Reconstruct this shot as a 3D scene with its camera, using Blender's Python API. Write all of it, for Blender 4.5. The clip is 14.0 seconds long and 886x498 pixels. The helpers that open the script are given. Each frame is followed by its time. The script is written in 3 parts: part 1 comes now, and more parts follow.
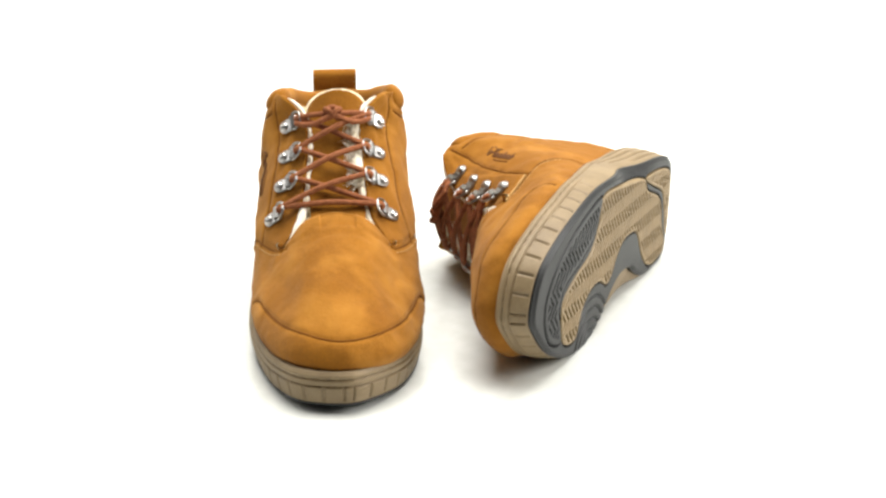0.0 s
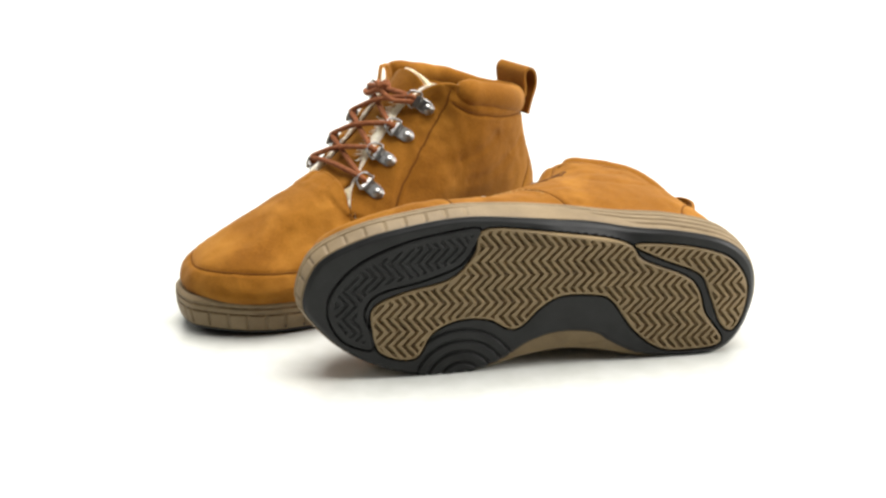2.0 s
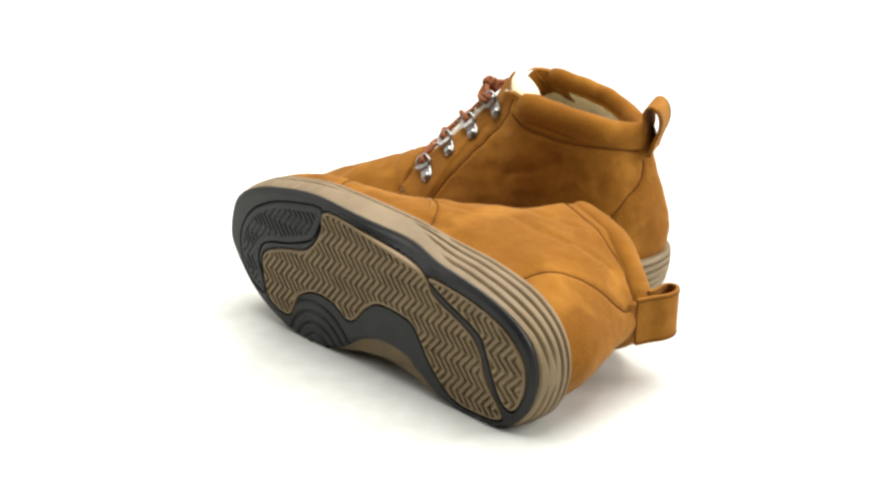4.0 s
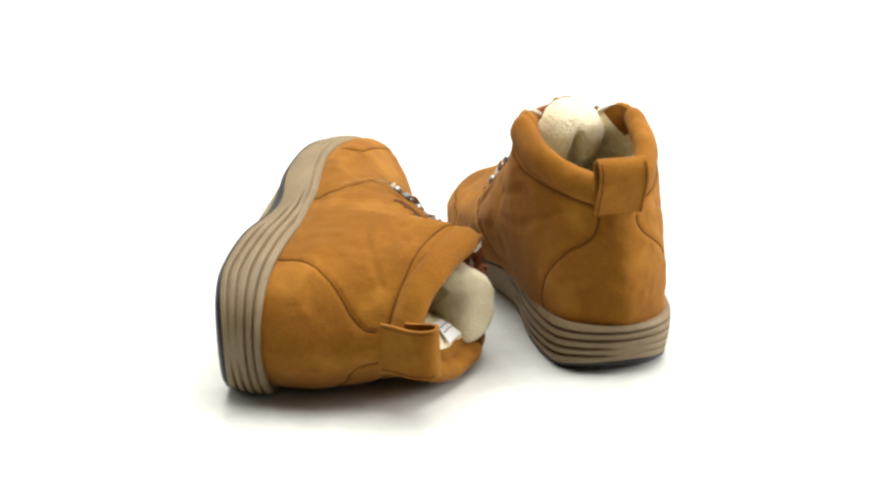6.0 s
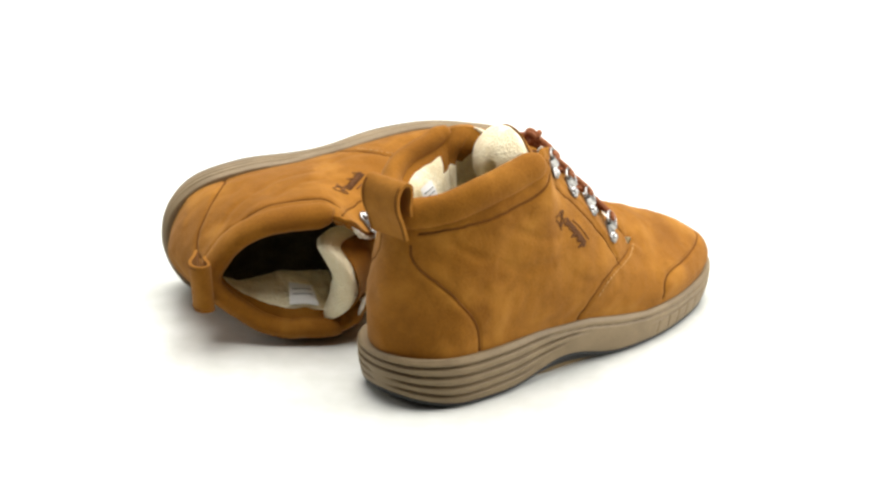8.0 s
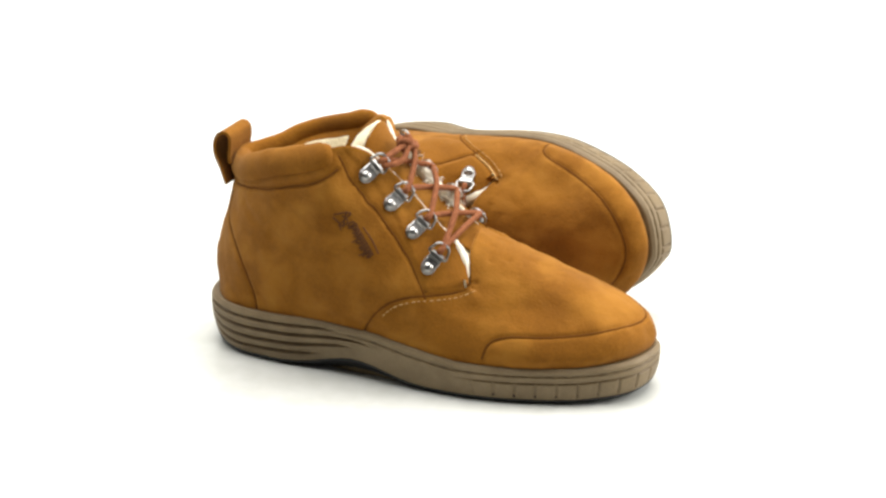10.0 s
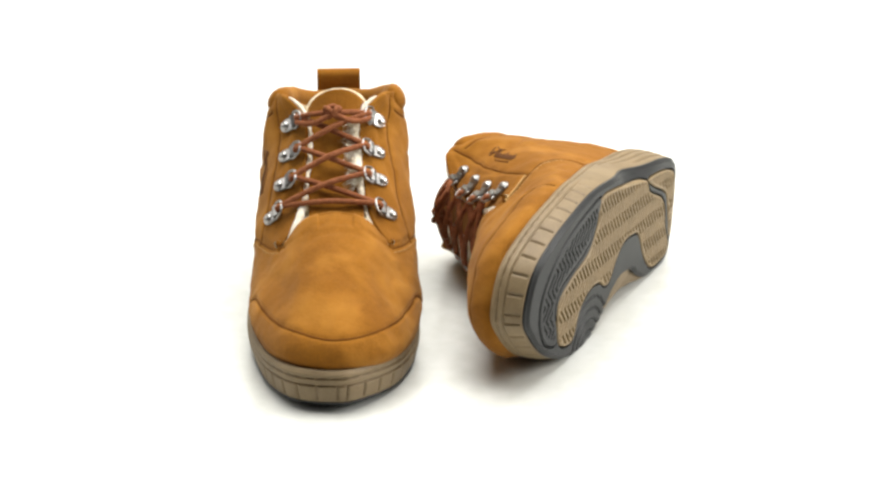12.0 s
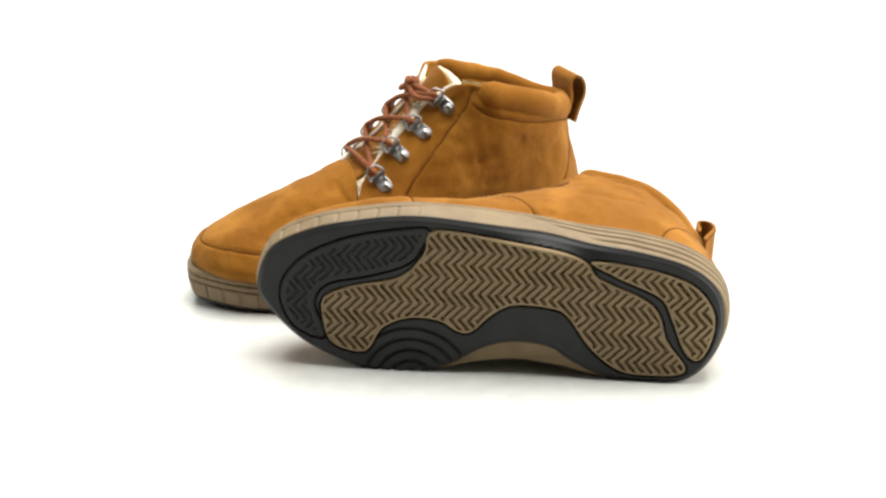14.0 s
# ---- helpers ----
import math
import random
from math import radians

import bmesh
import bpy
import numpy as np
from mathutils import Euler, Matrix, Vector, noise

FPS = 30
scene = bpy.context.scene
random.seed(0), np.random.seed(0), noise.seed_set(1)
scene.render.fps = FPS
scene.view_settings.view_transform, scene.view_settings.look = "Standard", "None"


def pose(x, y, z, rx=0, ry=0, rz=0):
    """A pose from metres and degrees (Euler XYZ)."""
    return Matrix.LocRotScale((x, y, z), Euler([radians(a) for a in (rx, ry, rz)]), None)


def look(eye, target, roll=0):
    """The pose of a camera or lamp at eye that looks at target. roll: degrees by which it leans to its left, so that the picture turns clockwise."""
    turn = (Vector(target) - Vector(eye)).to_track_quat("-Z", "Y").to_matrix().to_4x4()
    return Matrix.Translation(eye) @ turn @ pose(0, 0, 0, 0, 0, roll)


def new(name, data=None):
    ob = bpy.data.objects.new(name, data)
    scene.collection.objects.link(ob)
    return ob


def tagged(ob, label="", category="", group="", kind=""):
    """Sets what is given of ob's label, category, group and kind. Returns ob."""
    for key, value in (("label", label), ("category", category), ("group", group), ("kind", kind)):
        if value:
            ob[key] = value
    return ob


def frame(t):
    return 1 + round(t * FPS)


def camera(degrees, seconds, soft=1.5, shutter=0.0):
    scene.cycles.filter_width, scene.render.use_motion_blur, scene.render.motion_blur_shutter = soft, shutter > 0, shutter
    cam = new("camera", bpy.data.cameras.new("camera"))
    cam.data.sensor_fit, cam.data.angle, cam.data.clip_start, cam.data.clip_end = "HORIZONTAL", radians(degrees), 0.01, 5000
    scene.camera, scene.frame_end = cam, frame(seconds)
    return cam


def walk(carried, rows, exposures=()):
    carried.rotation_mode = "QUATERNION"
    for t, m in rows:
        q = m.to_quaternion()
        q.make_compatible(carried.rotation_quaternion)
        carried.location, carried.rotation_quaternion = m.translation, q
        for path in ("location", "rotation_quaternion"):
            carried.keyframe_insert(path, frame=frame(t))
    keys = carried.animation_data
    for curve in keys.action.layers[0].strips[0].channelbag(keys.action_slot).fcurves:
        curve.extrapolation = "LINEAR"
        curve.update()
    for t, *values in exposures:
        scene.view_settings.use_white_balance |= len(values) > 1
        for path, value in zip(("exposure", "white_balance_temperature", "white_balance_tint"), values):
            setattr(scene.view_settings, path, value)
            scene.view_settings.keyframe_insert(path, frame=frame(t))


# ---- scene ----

import functools

# ---------------------------------------------------------------- camera: stands still on its tripod
EYE = (0.0, -1.1293, 0.4683)
PITCH, YAW = radians(20.496), radians(0.238)
AIM = (EYE[0] - math.sin(YAW) * math.cos(PITCH), EYE[1] + math.cos(YAW) * math.cos(PITCH), EYE[2] - math.sin(PITCH))
cam = camera(29.46, 14.0, soft=2.6)
walk(cam, [(0.0, look(EYE, AIM, 0.094)), (14.0, look(EYE, AIM, 0.094))], exposures=[(0.0, 0.30), (0.25, 0.16), (0.6, 0.0), (13.6, 0.0), (14.0, 0.08)])

# degrees by which the pair has turned on its table, at seconds
TURN = {0.0: 0.0, 0.5: -13.3, 1.0: -27.75, 1.5: -41.8, 2.0: -55.8, 2.5: -70.0, 3.0: -85.5, 3.2: -91.5, 5.3: -150.1, 5.5: -155.5, 6.0: -169.35,
        6.5: -183.65, 7.0: -198.85, 7.5: -214.5, 8.0: -230.6, 10.3: -303.6, 10.5: -310.0, 11.0: -326.45, 11.5: -344.6, 12.0: -361.4,
        12.5: -378.8, 13.0: -397.35, 13.5: -415.75, 14.0: -432.7}

# ---------------------------------------------------------------- world and lamps: a white light tent
world = bpy.data.worlds.new("tent_light")
scene.world = world
world.use_nodes = True
world.node_tree.nodes["Background"].inputs["Color"].default_value = (1.0, 0.985, 0.955, 1)
world.node_tree.nodes["Background"].inputs["Strength"].default_value = 0.04


def softbox(name, eye, target, size, power, color=(1, 0.98, 0.95)):
    data = bpy.data.lights.new(name, "AREA")
    data.shape, data.size, data.size_y, data.energy, data.color = "RECTANGLE", size[0], size[1], power, color
    ob = new(name, data)
    ob.matrix_world = look(eye, target)
    return ob


softbox("softbox_top", (0.12, 0.45, 2.6), (0.05, 0.12, 0), (2.6, 2.6), 178)
softbox("softbox_side", (2.1, 0.05, 1.0), (0, 0, 0.05), (1.2, 1.2), 60)
softbox("softbox_left", (-2.1, 0.5, 1.1), (0, 0, 0.05), (1.2, 1.2), 14)
# weak fill added at the front right to lift dark parts; no known lamp there
softbox("added_fill_front", (2.0, -1.5, 1.1), (0, 0, 0.05), (1.0, 1.0), 2)

# ---------------------------------------------------------------- materials


def material(name, base, rough, dark=None, scale=60.0, fine=900.0, bump=0.2, depth=0.0006, metal=0.0, sheen=0.0, spec=0.5, contrast=(0.35, 0.65)):
    m = bpy.data.materials.new(name)
    m.use_nodes = True
    nodes, links = m.node_tree.nodes, m.node_tree.links
    b = nodes["Principled BSDF"]
    b.inputs["Roughness"].default_value, b.inputs["Metallic"].default_value = rough, metal
    b.inputs["Sheen Weight"].default_value = sheen
    b.inputs["Specular IOR Level"].default_value = spec
    tc = nodes.new("ShaderNodeTexCoord")
    n1 = nodes.new("ShaderNodeTexNoise")
    n1.inputs["Scale"].default_value, n1.inputs["Detail"].default_value, n1.inputs["Roughness"].default_value = scale, 5, 0.6
    links.new(tc.outputs["Object"], n1.inputs["Vector"])
    n2 = nodes.new("ShaderNodeTexNoise")
    n2.inputs["Scale"].default_value, n2.inputs["Detail"].default_value = fine, 3
    links.new(tc.outputs["Object"], n2.inputs["Vector"])
    ramp = nodes.new("ShaderNodeValToRGB")
    ramp.color_ramp.elements[0].position, ramp.color_ramp.elements[1].position = contrast
    d = dark or tuple(0.72 * c for c in base)
    ramp.color_ramp.elements[0].color, ramp.color_ramp.elements[1].color = (*d, 1), (*base, 1)
    links.new(n1.outputs["Fac"], ramp.inputs["Fac"])
    mix = nodes.new("ShaderNodeMix")
    mix.data_type, mix.blend_type = "RGBA", "OVERLAY"
    mix.inputs["Factor"].default_value = 0.25
    links.new(ramp.outputs["Color"], mix.inputs["A"])
    links.new(n2.outputs["Fac"], mix.inputs["B"])
    links.new(mix.outputs["Result"], b.inputs["Base Color"])
    bp = nodes.new("ShaderNodeBump")
    bp.inputs["Strength"].default_value, bp.inputs["Distance"].default_value = bump, depth
    links.new(n2.outputs["Fac"], bp.inputs["Height"])
    links.new(bp.outputs["Normal"], b.inputs["Normal"])
    return m


def suede(name, pale, base, dark):
    """Nubuck: smoky nap in three tones, fine grain, a little sheen."""
    m = material(name, base, 0.94, dark, 22, 650, 0.55, 0.0006, sheen=0.12, spec=0.1, contrast=(0.30, 0.66))
    nodes, links = m.node_tree.nodes, m.node_tree.links
    b = nodes["Principled BSDF"]
    b.inputs["Sheen Roughness"].default_value = 0.6
    b.inputs["Sheen Tint"].default_value = (1.0, 0.75, 0.45, 1)
    tc = nodes["Texture Coordinate"]
    smoke = nodes.new("ShaderNodeTexNoise")
    smoke.inputs["Scale"].default_value, smoke.inputs["Detail"].default_value = 30, 5
    smoke.inputs["Roughness"].default_value, smoke.inputs["Distortion"].default_value = 0.56, 0.25
    links.new(tc.outputs["Object"], smoke.inputs["Vector"])
    band = nodes.new("ShaderNodeMapRange")
    band.inputs["From Min"].default_value, band.inputs["From Max"].default_value = 0.46, 0.74
    links.new(smoke.outputs["Fac"], band.inputs["Value"])
    nap = nodes.new("ShaderNodeBump")
    nap.inputs["Strength"].default_value, nap.inputs["Distance"].default_value = 0.20, 0.004
    links.new(smoke.outputs["Fac"], nap.inputs["Height"])
    links.new(nap.outputs["Normal"], nodes["Bump"].inputs["Normal"])
    old = b.inputs["Base Color"].links[0].from_socket
    lift = nodes.new("ShaderNodeMix")
    lift.data_type = "RGBA"
    links.new(band.outputs["Result"], lift.inputs["Factor"])
    links.new(old, lift.inputs["A"])
    lift.inputs["B"].default_value = (*pale, 1)
    links.new(lift.outputs["Result"], b.inputs["Base Color"])
    return m


SUEDE = suede("tan_suede", (0.335, 0.142, 0.018), (0.235, 0.090, 0.0065), (0.185, 0.067, 0.005))
SEAM = material("seam_thread", (0.15, 0.055, 0.009), 0.9, spec=0.1)
PALE_THREAD = material("pale_thread", (0.50, 0.30, 0.11), 0.9, spec=0.1)
TAN_RUBBER = material("tan_rubber", (0.213, 0.151, 0.076), 0.62, (0.168, 0.116, 0.056), 45, 1200, 0.15, 0.0003)
TREAD_RUBBER = material("brown_tread_rubber", (0.228, 0.160, 0.076), 0.55, (0.185, 0.127, 0.058), 60, 1200, 0.15, 0.0003)
BLACK_RUBBER = material("black_rubber", (0.014, 0.0145, 0.0145), 0.46, (0.009, 0.009, 0.009), 60, 1200, 0.2, 0.0003, spec=0.27)
FLEECE = material("cream_fleece", (0.88, 0.80, 0.57), 1.0, (0.78, 0.67, 0.43), 70, 620, 0.65, 0.002, sheen=0.25, spec=0.05)
WHITE_FLEECE = material("white_fleece", (0.90, 0.86, 0.74), 1.0, (0.76, 0.68, 0.50), 160, 800, 0.5, 0.0015, sheen=0.4, spec=0.05)
STEEL = material("gunmetal", (0.44, 0.43, 0.41), 0.28, (0.26, 0.254, 0.243), 150, 2000, 0.1, 0.0002, metal=1.0)
DARK_STEEL = material("dark_gunmetal", (0.37, 0.362, 0.35), 0.33, (0.18, 0.176, 0.17), 150, 2000, 0.1, 0.0002, metal=1.0)
LACE = material("brown_cord", (0.28, 0.100, 0.040), 0.85, (0.19, 0.062, 0.024), 300, 1800, 0.9, 0.0008, spec=0.2)
EMBROIDERY = material("brown_embroidery", (0.125, 0.052, 0.018), 0.85, spec=0.15)
LABEL = material("white_label", (0.85, 0.85, 0.83), 0.7, (0.8, 0.8, 0.78))
PRINT = material("grey_print", (0.35, 0.35, 0.35), 0.8)
# dark brown that carries the shade deep inside the boot in its colour
INSOLE_SHADE = material("insole_shade_brown", (0.15, 0.115, 0.072), 0.95, (0.10, 0.077, 0.048), 60, 500, 0.4, 0.001, spec=0.1)
FLOOR = material("white_acrylic", (0.660, 0.671, 0.634), 0.20, (0.640, 0.651, 0.614), 3, 60, 0.0, 0.0001, spec=0.5)

# ---------------------------------------------------------------- small builders


def part(name, bm, mat, parent, label="", smooth=True):
    me = bpy.data.meshes.new(name)
    bmesh.ops.recalc_face_normals(bm, faces=bm.faces)
    bm.to_mesh(me)
    bm.free()
    if smooth:
        me.polygons.foreach_set("use_smooth", [True] * len(me.polygons))
    me.materials.append(mat)
    ob = new(name, me)
    ob.parent = parent
    if label:
        tagged(ob, label)
    return ob


def arrays(name, verts, faces, mat, parent, label="", smooth=True):
    bm = bmesh.new()
    vs = [bm.verts.new(v) for v in verts]
    for f in faces:
        if len(set(f)) > 2:
            try:
                bm.faces.new([vs[i] for i in f])
            except ValueError:
                pass
    for v in [v for v in vs if not v.link_faces]:
        bm.verts.remove(v)
    return part(name, bm, mat, parent, label, smooth)


def catmull(pts, per, closed=False):
    """A smooth curve through pts, per samples a span."""
    P = np.array(pts, float)
    n = len(P)
    out = []
    for i in range(n if closed else n - 1):
        if closed:
            a, b, c, d = P[(i - 1) % n], P[i], P[(i + 1) % n], P[(i + 2) % n]
        else:
            b, c = P[i], P[i + 1]
            a = P[i - 1] if i else 2 * b - c
            d = P[i + 2] if i + 2 < n else 2 * c - b
        for k in range(per):
            t = k / per
            out.append(0.5 * (2 * b + (c - a) * t + (2 * a - 5 * b + 4 * c - d) * t * t + (3 * b - a - 3 * c + d) * t ** 3))
    if not closed:
        out.append(P[-1])
    return np.array(out)


def unit(v):
    return v / (np.linalg.norm(v, axis=-1, keepdims=True) + 1e-12)


def tube(path, radius, sides=8, closed=False, normals=None, flat=1.0):
    """Verts and faces of a tube along path; radius may be a list; flat squashes it along the given normals."""
    P = np.array(path, float)
    n = len(P)
    R = np.broadcast_to(np.array(radius, float), (n,))
    T = unit(np.roll(P, -1, 0) - np.roll(P, 1, 0)) if closed else unit(np.gradient(P, axis=0))
    if normals is None:
        N = np.zeros_like(P)
        ref = np.array([0.0, 0.0, 1.0]) if abs(T[0][2]) < 0.8 else np.array([1.0, 0.0, 0.0])
        for i in range(n):
            ref = unit(ref - T[i] * (ref @ T[i]))
            N[i] = ref
    else:
        N = unit(np.array(normals) - T * (np.array(normals) * T).sum(1, keepdims=True))
    Bn = np.cross(T, N)
    verts, faces = [], []
    for i in range(n):
        for k in range(sides):
            a = 2 * math.pi * k / sides
            verts.append(P[i] + R[i] * (flat * math.cos(a) * N[i] + math.sin(a) * Bn[i]))
    for i in range(n if closed else n - 1):
        j = (i + 1) % n
        for k in range(sides):
            l = (k + 1) % sides
            faces.append((i * sides + k, i * sides + l, j * sides + l, j * sides + k))
    if not closed:
        faces.append(tuple(range(sides)))
        faces.append(tuple((n - 1) * sides + k for k in range(sides)))
    return verts, faces


def grid_faces(rows, cols, wrap=False):
    return [(i * cols + k, i * cols + (k + 1) % cols, (i + 1) * cols + (k + 1) % cols, (i + 1) * cols + k)
            for i in range(rows - 1) for k in range(cols if wrap else cols - 1)]


def polygon_distance(X, Y, poly):
    """Signed distance to a closed outline, negative inside."""
    best = np.full(X.shape, 1e9)
    inside = np.zeros(X.shape, bool)
    for (ax, ay), (bx, by) in zip(poly, np.roll(poly, -1, 0)):
        ex, ey = bx - ax, by - ay
        t = np.clip(((X - ax) * ex + (Y - ay) * ey) / (ex * ex + ey * ey + 1e-15), 0, 1)
        best = np.minimum(best, (X - ax - t * ex) ** 2 + (Y - ay - t * ey) ** 2)
        cross = (ay > Y) != (by > Y)
        inside ^= cross & (X < (bx - ax) * (Y - ay) / (by - ay + 1e-15) + ax)
    d = np.sqrt(best)
    return np.where(inside, -d, d)


def rise(a, b, x):
    t = np.clip((x - a) / (b - a), 0, 1)
    return t * t * (3 - 2 * t)


# ---------------------------------------------------------------- the boot's design: x to the toe, y to the outer side, z up, in millimetres
OUTSOLE = catmull([(306, 0), (297, 28), (271, 45), (240, 55), (205, 61), (168, 60), (132, 55), (96, 51), (60, 49), (26, 41),
                   (6, 24), (0, 0), (6, -25), (22, -41), (52, -44), (78, -42), (98, -33), (112, -25), (136, -24), (156, -31),
                   (176, -45), (200, -53.5), (223, -54), (250, -48), (276, -36), (297, -17)], 8, True) * (1.0032, 0.9741) / 1000
MIDSOLE = catmull([(309, 0), (300, 29), (273, 47), (240, 57), (205, 63), (168, 62), (132, 57.5), (96, 53), (60, 51), (25, 43),
                   (3, 25), (-4, 0), (3, -26), (20, -43), (52, -47), (80, -45.5), (105, -41), (130, -39), (156, -43),
                   (178, -50), (200, -55.5), (223, -56), (250, -50), (278, -38), (300, -18)], 40, True) * (1.0032, 0.9791) / 1000
MAIN_PANEL = catmull([(189, 52), (131, 46), (95, 40), (83, 28), (53, 16), (42, 5), (36, -12), (22, -33), (46, -38), (66, -36), (85, -22),
                      (101, -1), (113, 4), (136, 4), (150, -4), (162, -17), (171, -19), (185, -12), (205, -12), (222, -21),
                      (233, -39), (255, -35), (262, -17), (261, -2), (242, 8), (212, 17), (197, 34)], 5, True) / 1000
HEEL_PANEL = catmull([(89, 39), (54, 37.5), (24, 29), (8, 10), (7, -10), (14, -25), (24, -19), (34, 3), (43, 18), (70, 29)], 5, True) / 1000
TOE_PANEL = catmull([(195, 52), (214, 50), (245, 42), (272, 28), (288, 9), (290, -9), (280, -26), (262, -32), (263, -21), (268, -6),
                     (259, 8), (230, 17), (207, 27), (198, 40)], 5, True) / 1000


def spring(x):
    """The lift of the sole at the toe, the waist and the heel's edge."""
    x = np.asarray(x, float)
    return 0.0046 * np.clip((x - 0.235) / 0.072, 0, 2) ** 2 + 0.006 * np.clip((0.035 - x) / 0.035, 0, 2) ** 2


def waist(x, y):
    """The lift of the sole's outer edge at the waist."""
    return 0.0095 * np.exp(-((x - 0.118) / 0.030) ** 2) * (np.asarray(y) > 0)


def sole_top(x):
    return np.interp(x, (-0.01, 0.04, 0.09, 0.135, 0.166, 0.19, 0.23, 0.27, 0.31), (0.0355, 0.035, 0.0365, 0.0345, 0.029, 0.0255, 0.0248, 0.0262, 0.030))


# one side of the upper, from the toe's middle to the heel's middle: each station climbs from the sole to the opening
STATIONS = [
    [(304, 0, 27), (307, 0, 37), (298, 0, 50), (262, 0, 67), (225, 0, 81), (187, 0, 94)],
    [(291, 28, 26), (294, 30, 36), (286, 27, 49), (258, 20, 65), (224, 15, 79), (188, 13, 92)],
    [(263, 46, 25), (265, 48, 35), (257, 42, 48), (240, 32, 60), (216, 27, 75), (189, 24, 86)],
    [(222, 56, 24), (222, 58, 35), (219, 52, 48), (211, 45, 57), (203, 41, 65), (193, 37, 71)],
    [(185, 58, 25), (184, 60, 37), (181, 56, 52), (178, 51, 63), (178, 42, 76), (183, 27, 88)],
    [(143, 54, 31), (141, 57, 44), (140, 57, 65), (142, 52, 85), (147, 41, 102), (157, 21, 113)],
    [(112, 51, 33), (111, 55, 53), (111, 55, 82), (113, 50, 108), (118, 39, 128), (128, 21, 141)],
    [(98, 49, 34), (97, 54, 56), (96, 55, 86), (98, 53, 114), (102, 48, 138), (112, 36, 155)],
    [(82, 48, 34), (81, 52, 58), (80, 53, 88), (81, 52, 116), (84, 49, 137), (93, 43, 152)],
    [(50, 44, 33), (49, 47, 60), (49, 46, 90), (50, 44, 112), (53, 42, 128), (55, 39, 141)],
    [(17, 33, 33), (18, 34, 56), (22, 31, 85), (26, 28, 105), (28, 27, 118), (30, 25, 132)],
    [(0, 0, 34), (-3, 0, 54), (2, 0, 79), (9, 0, 102), (12, 0, 114), (14, 0, 128)],
]
LAST = len(STATIONS) - 1
# how the second boot lies: its forward, left and up directions and its place
LYING = ((-0.39481, -0.91748, 0.04869), (0.04248, 0.03472, 0.99849), (-0.91778, 0.39628, 0.02527), (0.1784, 0.1300, 0.0406))
GIRTH = (1.0, 0.9913, 0.9902)
PER, UP = 28, 80
INNER_ARCH = {4: 4.0, 5: 8.0, 6: 7.0, 7: 5.0, 8: 2.0}


SHAFT = {"lean": -4.0}


@functools.lru_cache(maxsize=None)
def shaped(sway):
    """Points and outward normals of the upper, rows round the boot (outer side first), columns from sole to opening; sway: how far the top leans outwards."""
    if sway < 0:
        lean = lambda i, k: {6: 0.2, 7: 0.3, 8: 0.8}.get(i, 1.35) * sway * k / 5 if i > 5 else 1.0 - 1.2 * k / 5 * (i > 3)
    else:
        lean = lambda i, k: sway * k / 5 if i > 5 else 1.0 - 2 * k / 5 * (i > 3)
    if sway < 0:
        slim = lambda i, k: 2.5 * max(0, k - 2) / 3 if 3 < i < 8 else 0.0
    else:
        slim = lambda i, k: {2: 2.0, 3: 4.5, 4: 3.5}.get(k, 0.0) if 7 < i < 11 else 0.0
    ring = []
    for i, st in enumerate(STATIONS):
        ring.append([(x, y + lean(i, k), z) for k, (x, y, z) in enumerate(st)])
    for i in range(LAST - 1, 0, -1):
        ring.append([(x, -y + lean(i, k) + slim(i, k) + INNER_ARCH.get(i, 0) * max(0, 1 - k / 2), z) for k, (x, y, z) in enumerate(STATIONS[i])])
    R = np.array(ring, float) / 1000
    round_ = np.stack([catmull(R[:, k], PER, True) for k in range(6)], 1)
    P = np.stack([catmull(q, UP // 5) for q in round_])
    N = unit(np.cross(np.roll(P, -1, 0) - np.roll(P, 1, 0), np.gradient(P, axis=1)))
    if ((P - P.mean((0, 1))) * N).sum() < 0:
        N = -N
    for i in range(P.shape[0]):
        for k in range(P.shape[1]):
            q = Vector(P[i, k])
            w = noise.noise(q * 42) * 0.0013 + noise.noise(q * 110) * 0.0005 + abs(noise.noise(q * 70 + Vector((3, 1, 7)))) * -0.0006
            P[i, k] += N[i, k] * w * min(1, k / 8)
    if sway > 0:
        # the soft side on which the boot lies is pressed flat by the floor
        over = 0.0012 + sum(LYING[a][2] * GIRTH[a] * P[:, :, a] for a in range(3)) + LYING[3][2]
        P[:, :, 1] += np.where(over < 0.004, 0.5 * (0.004 - over) + 0.5 * np.abs(0.004 - over), 0) * 0.85
    return P, N


def upper_grid():
    return shaped(SHAFT["lean"])


def on_upper(u, v, off=0.0):
    """A point on the upper: u stations from the toe (negative on the inner side), v from 0 at the sole to 1 at the opening."""
    P, N = upper_grid()
    n, m = P.shape[0], P.shape[1]
    a, b = (u * PER) % n, min(max(v, 0), 1) * (m - 1)
    i, k = int(a), min(int(b), m - 2)
    fa, fb = a - i, b - k
    mixed = lambda G: (G[i % n, k] * (1 - fa) + G[(i + 1) % n, k] * fa) * (1 - fb) + (G[i % n, k + 1] * (1 - fa) + G[(i + 1) % n, k + 1] * fa) * fb
    nn = unit(mixed(N))
    return mixed(P) + nn * off, nn


CREASES = []


